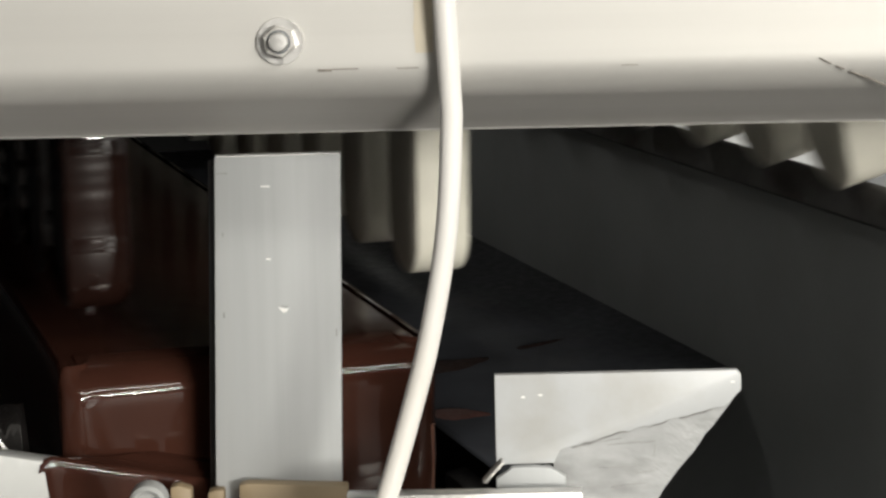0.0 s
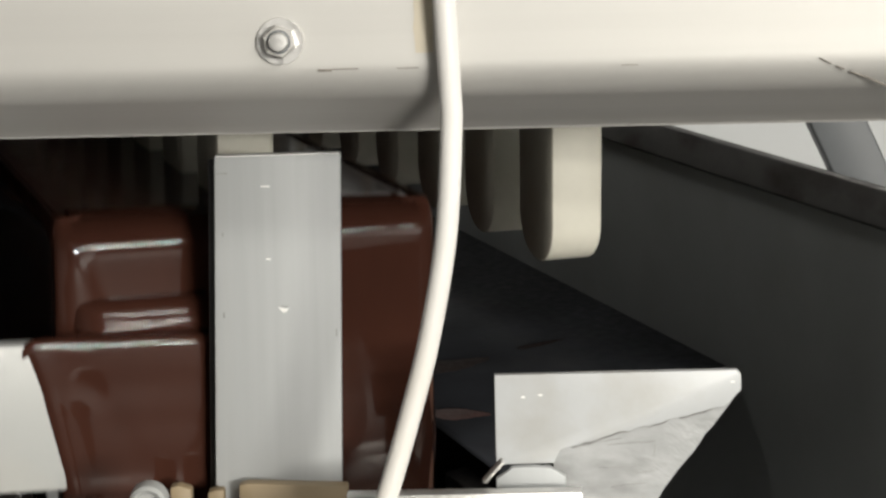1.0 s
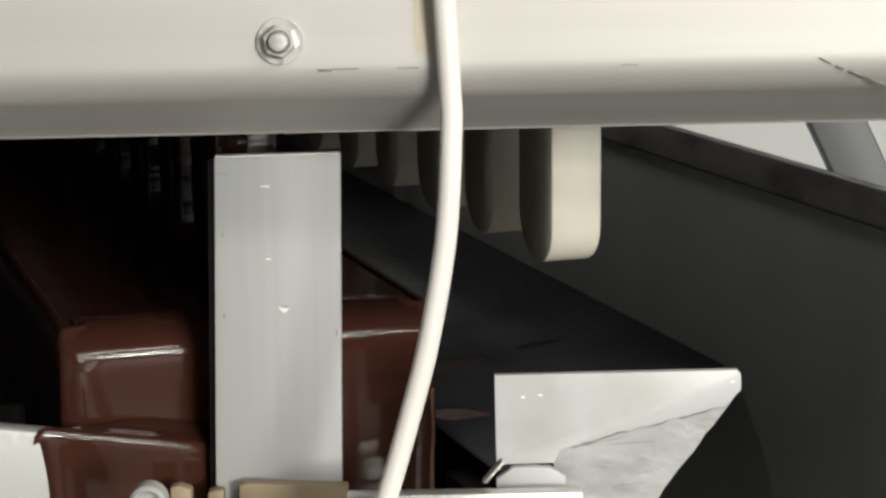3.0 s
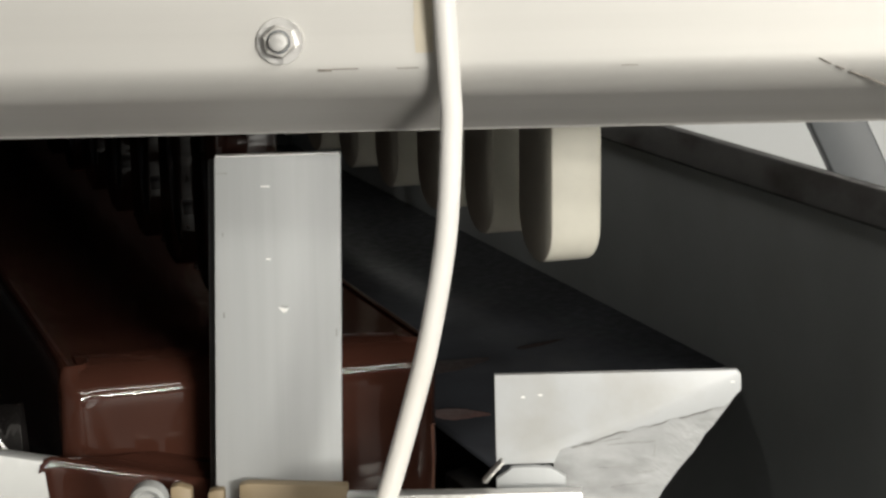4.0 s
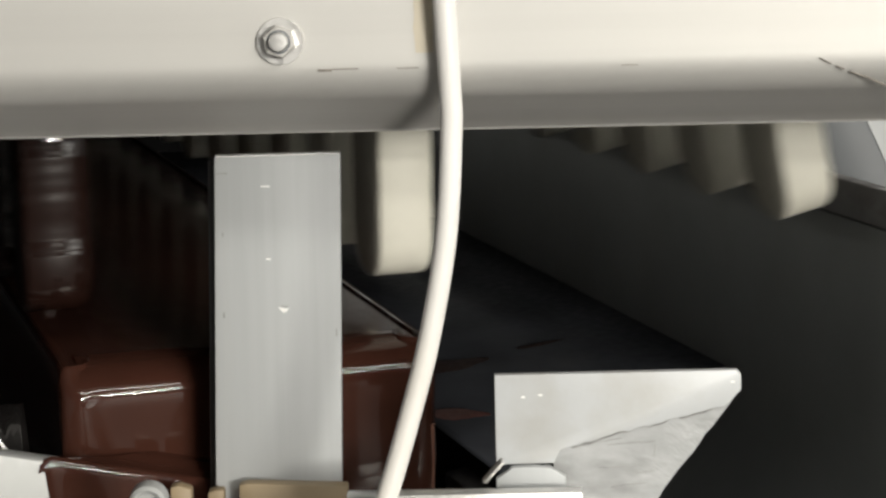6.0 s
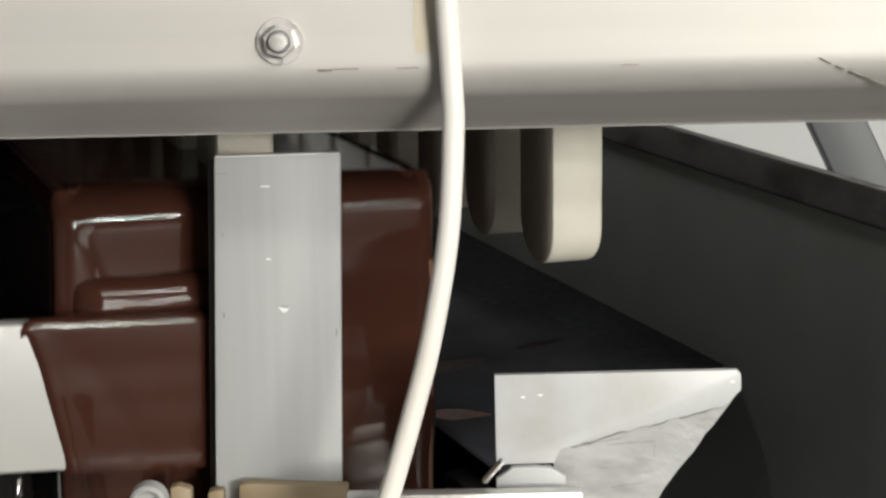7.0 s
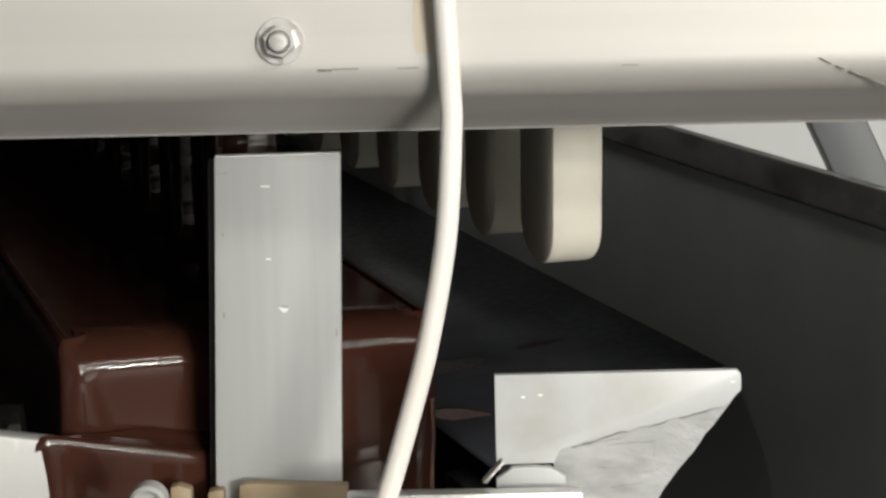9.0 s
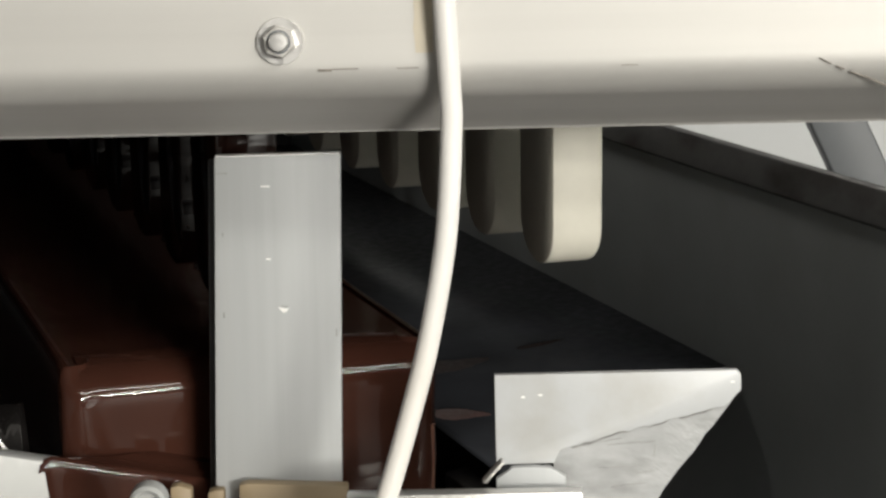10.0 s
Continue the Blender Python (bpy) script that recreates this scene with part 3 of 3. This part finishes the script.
def tank():
    ob = thing("dipping_tank", LINE, "lifting tank of liquid milk chocolate, coated outside", "tank")
    x0, x1, y0, y1 = TANK
    bm = bmesh.new()
    rows = []
    r_top, r_plan = 0.015, 0.011
    levels = [(r_top - r_top * math.sin(radians(90 * k / 8)), -r_top * (1 - math.cos(radians(90 * k / 8)))) for k in range(9)]
    for k in range(1, 30):
        levels.append((0.0, -r_top - (DEEP - 2 * r_top) * k / 29))
    levels += [(0.003, -DEEP + 0.002), (0.008, -DEEP)]
    for inset, z in levels:
        ring, z = [], z + RIM
        for px, py, nx, ny in plan_ring(x0, x1, y0, y1, r_plan, 8, 56):
            w = 0.0
            if z < RIM - r_top:
                q = Vector((px * 16, py * 16, z * 14))
                grow = min(1.0, (-z - r_top) / 0.05)
                w = grow * (0.0012 * noise.noise(q) + 0.0003 * noise.noise(q * 2.3) + 0.0008 * math.sin(z * 95))
            if ny < -0.5 and z < RIM:   # chocolate hangs thicker in a column down one side
                w += 0.0020 * min(1.0, (RIM - z) / 0.03) / (1 + math.exp(min(30.0, (px - 0.150 - 0.28 * min(0.06, RIM - z)) / 0.0016)))
            front = 0.3 + 1.7 * max(0.0, -ny) ** 2   # the edge is blunter in front
            ring.append(bm.verts.new((px - nx * (inset * front - w), py - ny * (inset * front - w), z)))
        rows.append(ring)
    n = len(rows[0])
    lip = [bm.verts.new((px - nx * (r_top * (0.3 + 1.7 * max(0.0, -ny) ** 2) + 0.0012), py - ny * (r_top * (0.3 + 1.7 * max(0.0, -ny) ** 2) + 0.0012), RIM)) for px, py, nx, ny in plan_ring(x0, x1, y0, y1, r_plan, 8, 56)]
    rows = [lip] + rows
    for a, c in zip(rows, rows[1:]):
        for k in range(n):
            bm.faces.new((a[k], c[k], c[(k + 1) % n], a[(k + 1) % n]))
    # the liquid surface
    inner = [bm.verts.new((px - nx * (r_top * (0.3 + 1.7 * max(0.0, -ny) ** 2) + 0.0024), py - ny * (r_top * (0.3 + 1.7 * max(0.0, -ny) ** 2) + 0.0024), RIM))
             for px, py, nx, ny in plan_ring(x0, x1, y0, y1, r_plan, 8, 56)]
    for k in range(n):
        bm.faces.new((inner[k], rows[0][k], rows[0][(k + 1) % n], inner[(k + 1) % n]))
    bm.faces.new(rows[-1])
    liquid = bmesh.new()
    liquid.faces.new([liquid.verts.new((v.co.x, v.co.y, RIM - POOL)) for v in inner])
    low = [bm.verts.new((v.co.x, v.co.y, RIM - POOL - 0.004)) for v in inner]
    for k in range(n):
        bm.faces.new((low[k], inner[k], inner[(k + 1) % n], low[(k + 1) % n]))
    part("chocolate", bm, CHOCOLATE, ob, "glossy liquid milk chocolate", 70)
    part("chocolate_pool", liquid, POOL_CHOCOLATE, ob, "rippled surface of liquid chocolate", 0)
    # a lighter bead paints in the highlight along the tank's corner
    part("glint_bead", sweep([(x1 - 0.0042, y0 + 0.0036, -0.035 - (DEEP - 0.065) * k / 8) for k in range(9)], 0.0020, 10), EDGE_GLINT, ob, "light brown bead painted for the edge's highlight", 60)
    # the base's black colour stands for the shade beneath the tank
    part("tank_base", box(x0 + 0.02, x1 - 0.02, y0 + 0.02, y1 - 0.02, -DEEP - 0.03, -DEEP + 0.001, 0.004), MATT_BLACK, ob, "base coloured black for the shade under the tank")
    part("lift_rod", sweep([(0.237, 1.48, -DEEP - 0.02), (0.237, 1.48, -0.99)], 0.025), BRIGHT_STEEL, ob, "polished lifting rod")
    # folds of chocolate draped under the spout plate
    def fold(left, right, top, low, near, far, bulge):
        cols, lines = 20, 20
        grid = []
        for j in range(lines + 1):
            v = j / lines
            l, r = left(v), right(v)
            grid.append([(l + (r - l) * i / cols,
                          near + (far - near) * v - bulge * math.sin(math.pi * i / cols) ** 0.6 + 0.0006 * noise.noise(Vector((i * 0.3, v * 2, 1))),
                          top + (low - top) * v) for i in range(cols + 1)])
        part("chocolate_fold", sheet(grid, 0.002), CHOCOLATE, ob, "hanging fold of chocolate", 70)
    fold(lambda v: 0.1490 + 0.031 * v ** 1.4, lambda v: 0.2230 - 0.038 * v, -0.110, -0.222, 0.9605, 0.9615, 0.0012)
    fold(lambda v: 0.1400 + 0.004 * v, lambda v: 0.1620 + 0.018 * v ** 1.5, -0.110, -0.285, 0.9630, 0.9630, 0.0018)
    fold(lambda v: 0.1800 - 0.006 * v, lambda v: 0.2300 - 0.002 * v, -0.150, -0.285, 0.9632, 0.9632, 0.0010)
    return ob


def spout_plate(parent):
    """Hinged behind the guide plate; its origin is the hinge at its upper end."""
    ob = new("spout_plate")
    ob.parent = parent
    tagged(ob, "hinged white plastic plate half covered with chocolate")
    part("plate", box(-0.190, 0.008, -0.008, 0.006, -0.0735, -0.001, 0.002), WHITE, ob, "white plastic plate")
    # the film of chocolate: flows over the top and down, with a bead along its curved border
    bm = bmesh.new()
    cols = 40
    lines = []                    # along the flow: y, height, share of the front covered, share of the way back
    hollow = [(0.0240, 0.0190), (0.0236, 0.0160), (0.0222, 0.0138), (0.0196, 0.0124), (0.0160, 0.0114), (0.0125, 0.0104), (0.0100, 0.0094), (0.0080, 0.0085), (0.0060, 0.0076),
              (0.0040, 0.0068), (0.0015, 0.0060), (-0.0015, 0.0050), (-0.0040, 0.0042), (-0.0060, 0.0035)]
    for y, z in hollow:           # from the tank's face forward over a small roll
        lines.append((y * 0.6 if y > 0 else y, 0.0012 + (z - 0.0035) * 0.60, 0.0, (y + 0.006) / 0.030))
    for k in range(1, 7):         # round the plate's upper edge
        t = radians(15 * k)
        lines.append((-0.006 - 0.0030 * math.sin(t), 0.0012 - 0.0055 * (1 - math.cos(t)), 0.0, 0.0))
    for k in range(2, 27):        # down the front
        lines.append((-0.0090, -0.001 - 0.074 * k / 26, k / 26, 0.0))
    grid = []
    for y0, z, v, back in lines:
        row, y = [], y0
        for i in range(cols + 1):
            u = i / cols
            left = -0.0930 + 0.0240 * max(v, 0.08) ** 0.8 + 0.062 * back ** 0.6
            x = left + (0.008 - left) * u
            # a bead along the border, and a groove that sweeps down across the film
            bead = math.exp(-((u - 0.10) / 0.05) ** 2)
            groove = math.exp(-((u - 0.17 - 0.40 * v ** 0.9) / 0.09) ** 2)
            edge = min(1.0, u / 0.05)
            lower = math.exp(-((v - 0.97) / 0.05) ** 2)
            swell = (0.0006 * bead - 0.0003 * groove + 0.0005 * noise.noise(Vector((x * 7, v * 4.0, 3.0)))) * min(1.0, 4 * v) + 0.0005 * lower
            row.append(bm.verts.new((x, y - swell + (0.0030 * (1 - edge) if v > 0 else 0), z - (0.003 * (1 - edge) if v == 0 else 0))))
        grid.append(row)
    for a, c in zip(grid, grid[1:]):
        for i in range(cols):
            bm.faces.new((a[i], c[i], c[i + 1], a[i + 1]))
    last = [bm.verts.new((v.co.x, 0.004, v.co.z - 0.0015)) for v in grid[-1]]
    for i in range(cols):
        bm.faces.new((grid[-1][i], last[i], last[i + 1], grid[-1][i + 1]))
    part("chocolate_film", bm, CHOCOLATE, ob, "flowing glossy chocolate film", 70)
    part("hinge", lathe([(0.0001, 0.004), (0.005, 0.004), (0.005, 0.014), (0.0001, 0.014)], 16), STEEL, ob, "steel hinge pin").location = (0.002, 0, -0.03)
    return ob


def chocolate_roll(parent):
    """The bulge of chocolate that swells up behind the plate's edge."""
    profile = [(0.0220, 0.0120), (0.0120, 0.0108), (0.0070, 0.0095), (0.0035, 0.0074), (0.0017, 0.0047), (0.0006, 0.0019), (-0.0001, -0.0008), (-0.0005, -0.0034), (0.0030, -0.0062), (0.0220, -0.0080)]
    pts = spline([(0.0, y, z) for y, z in profile], 4)
    grid = []
    for p in pts:
        row = []
        for i in range(37):
            u = i / 36
            e = max(0.0, 1 - u / 0.22)
            back = 1 - math.sqrt(max(0.0, 1 - e * e))
            x = -0.066 + 0.076 * u
            row.append((x, p.y + (0.026 - p.y) * back - 0.0005 * noise.noise(Vector((x * 40, p.z * 90, 2.0))), p.z + 0.05 * (x + 0.03)))
        grid.append(row)
    ob = part("chocolate_roll", sheet(grid, 0.002), CHOCOLATE, parent, "swelling roll of chocolate", 70)
    return ob


the_tank = tank()
the_plate = spout_plate(the_tank)
the_roll = chocolate_roll(the_tank)

# ---- the bars ----
FIRST, STEP, COUNT = 1.034, 0.090, 11
DIP, PITCH = 0.2474, 0.184
HANG = 0.146                     # from the carrier down to a bar's lower end
LOW = 1.0690                     # a waiting bar's lower end


def bar_mesh(grow=0.0, top=-0.036, ripple=0.0):
    """A flat bar with a round lower end and soft edges."""
    bm = bmesh.new()
    half, wide = 0.0150 + grow, 0.0245 + grow
    low = -HANG - grow
    outline = []
    for cy, r, a0 in ((wide - 0.026, 0.026, 0), (-wide + 0.020, 0.020, 90)):   # rounder behind than in front
        for k in range(9):
            a = radians(a0 + 90 * k / 8)
            outline.append((cy + r * math.cos(a), low + r - r * math.sin(a)))
    steps = 44 if ripple else 1
    side = [low + 0.028 + (top - 0.032 - low) * k / steps for k in range(1, steps + 1)]
    wave = [ripple * (noise.noise(Vector((z * 58, 0.7, 0))) - 0.4 + 0.25 * noise.noise(Vector((z * 170, 3.1, 0)))) for z in side]
    outline += [(-wide + w, z) for z, w in zip(side, wave)] + [(-wide + 0.004, top), (wide - 0.004, top)]
    outline += [(wide - w, z) for z, w in zip(side[::-1], wave[::-1])]
    e = 0.0011 + 0.9 * grow
    shells = []
    for x, s in ((-half, 0.6 * e), (-half + 0.3 * e, 0.2 * e), (-half + 0.6 * e, 0.0), (half - 2.6 * e, 0.0), (half - 1.4 * e, 0.4 * e), (half - 0.5 * e, 1.2 * e), (half, 2.6 * e)):
        cz = (low + top) / 2
        shells.append([bm.verts.new((x, y * (1 - s / wide), cz + (z - cz) * (1 - s / 0.05))) for y, z in outline])
    n = len(outline)
    for a, c in zip(shells, shells[1:]):
        for k in range(n):
            bm.faces.new((a[k], a[(k + 1) % n], c[(k + 1) % n], c[k]))
    bm.faces.new(shells[0])
    bm.faces.new(shells[-1][::-1])
    return bm


def make_bar():
    ob = thing("ice_cream_bar", LINE, "plain vanilla ice cream bar hanging on its stick", "ice cream", "hanging ice cream bars")
    part("ice_cream", bar_mesh(), ICE, ob, "pale vanilla ice cream", 50)
    part("stick", box(-0.0012, 0.0012, -0.005, 0.005, -0.060, 0.004, 0.0008), WOOD, ob, "birch wood stick")
    return ob


def make_coat():
    bm = bar_mesh(0.0024, -0.041, 0.0021)
    for v in bm.verts:
        if v.co.z < -HANG + 0.012:
            v.co.z -= 0.0015 * (1 + noise.noise(v.co * 120))
    ob = thing("chocolate_coat", LINE, "thin glossy dark chocolate coat taken up from the tank", "chocolate", "chocolate coats")
    part("shell", bm, COATING, ob, "glossy wet chocolate", 50)
    for dx, dy, long in ((-0.004, -0.006, 0.007), (0.005, 0.009, 0.0045)):
        prof = [(0.0002, 0.0), (0.0016, 0.0005), (0.0021, 0.0018), (0.0017, 0.0035), (0.0011, 0.0055), (0.0012, long + 0.003)]
        bm = lathe(prof, 12)
        bmesh.ops.rotate(bm, verts=bm.verts, cent=(0, 0, 0), matrix=Matrix.Rotation(radians(90), 3, "X"))
        bmesh.ops.translate(bm, verts=bm.verts, vec=(dx, dy, -HANG - 0.0015 - long))
        part("drip", bm, COATING, ob, "hanging drop of chocolate", 60)
    return ob


def make_carrier():
    ob = thing("bar_carrier", LINE, "steel carrier slat gripping a row of sticks", "carrier", "bar carriers")
    part("slat", box(-0.012, 0.012, 0.985, 2.005, 0.004, 0.012, 0.001), STEEL, ob)
    for i in range(COUNT):
        y = FIRST + i * STEP
        for s in (-1, 1):
            part("gripper", box(s * 0.0035 - 0.002, s * 0.0035 + 0.002, y - 0.007, y + 0.007, -0.012, 0.005, 0.0006), STEEL, ob, "small steel gripper")
    for y in (1.0, 1.99):
        part("chain_link", box(-0.006, 0.006, y - 0.006, y + 0.006, 0.012, 0.055, 0.002), GREY, ob, "grey chain link")
    return ob


def rows_of_bars():
    bars, coats, carriers = {}, {}, {}
    bar, coat, carrier = make_bar(), make_coat(), make_carrier()
    used_bar = used_coat = used_carrier = False
    for row in ("gone", "first", "second", "next"):
        carriers[row] = carrier if not used_carrier else copy_thing(carrier, LINE)
        used_carrier = True
        bars[row], coats[row] = [], []
        for i in range(COUNT):
            bars[row].append(bar if not used_bar else copy_thing(bar, LINE))
            used_bar = True
            if row != "next":
                coats[row].append(coat if not used_coat else copy_thing(coat, LINE))
                used_coat = True
    return bars, coats, carriers


BARS, COATS, CARRIERS = rows_of_bars()

# ---- what moves ----
CYCLE = 5.93
LIFT = [(0.70, 1.0368), (0.80, 1.0545), (0.90, 1.0888), (1.0, 1.1112), (1.1, 1.1245), (1.2, 1.1375), (1.3, 1.1470), (1.4, 1.158), (1.5, 1.168), (1.6, 1.174), (1.8, 1.181),
        (2.0, 1.186), (2.1, 1.188), (2.2, 1.188), (2.3, 1.160), (2.4, 1.1090), (2.5, 1.1060), (2.6, 1.088), (2.7, 1.0796), (2.87, 1.0655), (3.07, 1.0525), (3.37, 1.040), (3.6, 1.0368)]
TILT = [(0.70, -14), (0.80, -13), (0.90, -5.6), (1.0, -2.8), (1.1, -2.6), (1.2, -0.6), (1.3, 0.6), (1.4, 3.2), (1.5, 6.0), (1.6, 7.4), (1.8, 9.2), (2.0, 10.2), (2.1, 10.5), (2.2, 10.5),
        (2.3, 6.5), (2.4, -3.6), (2.5, -3.0), (2.6, -5.5), (2.7, -6.5), (2.87, -9), (3.07, -11.5), (3.37, -13.6), (3.6, -14)]
INDEX = [(-0.27, 1.0), (-0.23, 0.935), (-0.1, 0.76), (0.0, 0.583), (0.1, 0.41), (0.2, 0.20), (0.3, 0.06), (0.4, 0.0)]   # share of the pitch still to go
ARRIVE = [(-0.27, 0.7215, 1.2120, 20), (-0.1, 0.6350, 1.1470, 18), (0.0, 0.5860, 1.0970, 14), (0.1, 0.5330, 1.0812, 11), (0.2, 0.4935, 1.0752, 6), (0.3, 0.4490, 1.0720, 2), (0.4, 0.4327, 1.0701, 0)]


def at_time(table, t):
    if t <= table[0][0]:
        return table[0][1]
    for (a, p), (b, q) in zip(table, table[1:]):
        if t <= b:
            return p + (q - p) * (t - a) / (b - a)
    return table[-1][1]


def clipped(rows):
    """Rows within the clip, with its start and end added."""
    def between(t):
        for a, b in zip(rows, rows[1:]):
            if a[0] <= t <= b[0]:
                s = (t - a[0]) / (b[0] - a[0]) if b[0] > a[0] else 0
                return tuple(p + (q - p) * s for p, q in zip(a[1:], b[1:]))
        return rows[0][1:] if t < rows[0][0] else rows[-1][1:]
    return [(0.0, *between(0.0))] + [r for r in rows if 0.02 < r[0] < 9.98] + [(10.0, *between(10.0))]


def motions():
    lift = clipped([(t, z) for t, z in LIFT] + [(t + CYCLE - 0.03, z) for t, z in LIFT])
    walk(the_tank, [(t, LINE @ pose(0, 0, z + 0.0025, 0, 0.6, 0)) for t, z in lift])
    tilt = clipped([(t, a) for t, a in TILT] + [(t + CYCLE - 0.03, a) for t, a in TILT])
    sag = [(1.0, 0.0), (1.1, 0.003), (1.3, 0.0025), (1.5, 0.0)]   # the plate lags a little on the way up
    hang = {t: 0.0477 + at_time(sag, t if t < 5 else t - CYCLE + 0.03) for t, _ in tilt}
    walk(the_plate, [(t, pose(0.2107 - (0.06 if a > -2.8 else 0.018) * (math.sin(radians(a)) + 0.049), 0.953, -hang[t], 0, -a, 0)) for t, a in tilt])
    swell = [(-14, -0.012), (-9, -0.002), (-5, 0.006), (-2.8, 0.0068), (-0.6, 0.0125), (3, 0.0135), (11, 0.0145)]
    walk(the_roll, [(t, pose(0.2107 - (0.06 if a > -2.8 else 0.018) * (math.sin(radians(a)) + 0.049), 0.953, -hang[t], 0, -a, 0) @ pose(0, 0, -0.011 if 2.35 < t % CYCLE < 3.7 else at_time(swell, a))) for t, a in tilt])
    walk(the_hose, [(t, pose(x, 0, 0)) for t, x in ((0, 0), (5.9, 0), (6.6, 0.0004), (7.2, 0.0009), (8.0, 0.0008), (8.6, 0), (10, 0))])

    def slide(x_end, first_move, second_move):
        """A level row: x over time; it ends at x_end after the moves that it makes."""
        rows = []
        if first_move:
            rows += [(t, x_end + PITCH * (s + (1 if second_move else 0)), LOW, 0.0) for t, s in INDEX]
        if second_move:
            rows += [(t + CYCLE, x_end + PITCH * s, LOW, 0.0) for t, s in INDEX]
        return rows

    def arrive(shift):
        return [(t + shift, x, z - (0.0018 if shift else 0.0), a) for t, x, z, a in ARRIVE]

    paths = {"gone": slide(DIP - 2 * PITCH, True, True),
             "first": slide(DIP - PITCH, True, True),
             "second": arrive(0.0) + slide(DIP, False, True),
             "next": arrive(CYCLE)}
    dipped = {"gone": -1.0, "first": 2.15, "second": 2.15 + CYCLE}
    top = max(z for _, z in LIFT)
    for row, path in paths.items():
        keys = clipped(path)
        walk(CARRIERS[row], [(t, LINE @ pose(x, 0, z + HANG, 0, -a, 0)) for t, x, z, a in keys])
        for i in range(COUNT):
            y = FIRST + i * STEP
            walk(BARS[row][i], [(t, LINE @ pose(x, y, z + HANG, 0, -a, 0)) for t, x, z, a in keys])
            if row == "next":
                continue
            taken = dipped[row]
            sunk = [(t, DIP, LOW + z - top , 0.0) for t, z in lift if t < taken]
            held = [r for r in keys if r[0] > taken]
            if taken > 0:
                held = [(taken + 0.03, DIP, LOW, 0.0)] + held
            walk(COATS[row][i], [(t, LINE @ pose(x, y, z + HANG, 0, -a, 0)) for t, x, z, a in sunk + held])


motions()
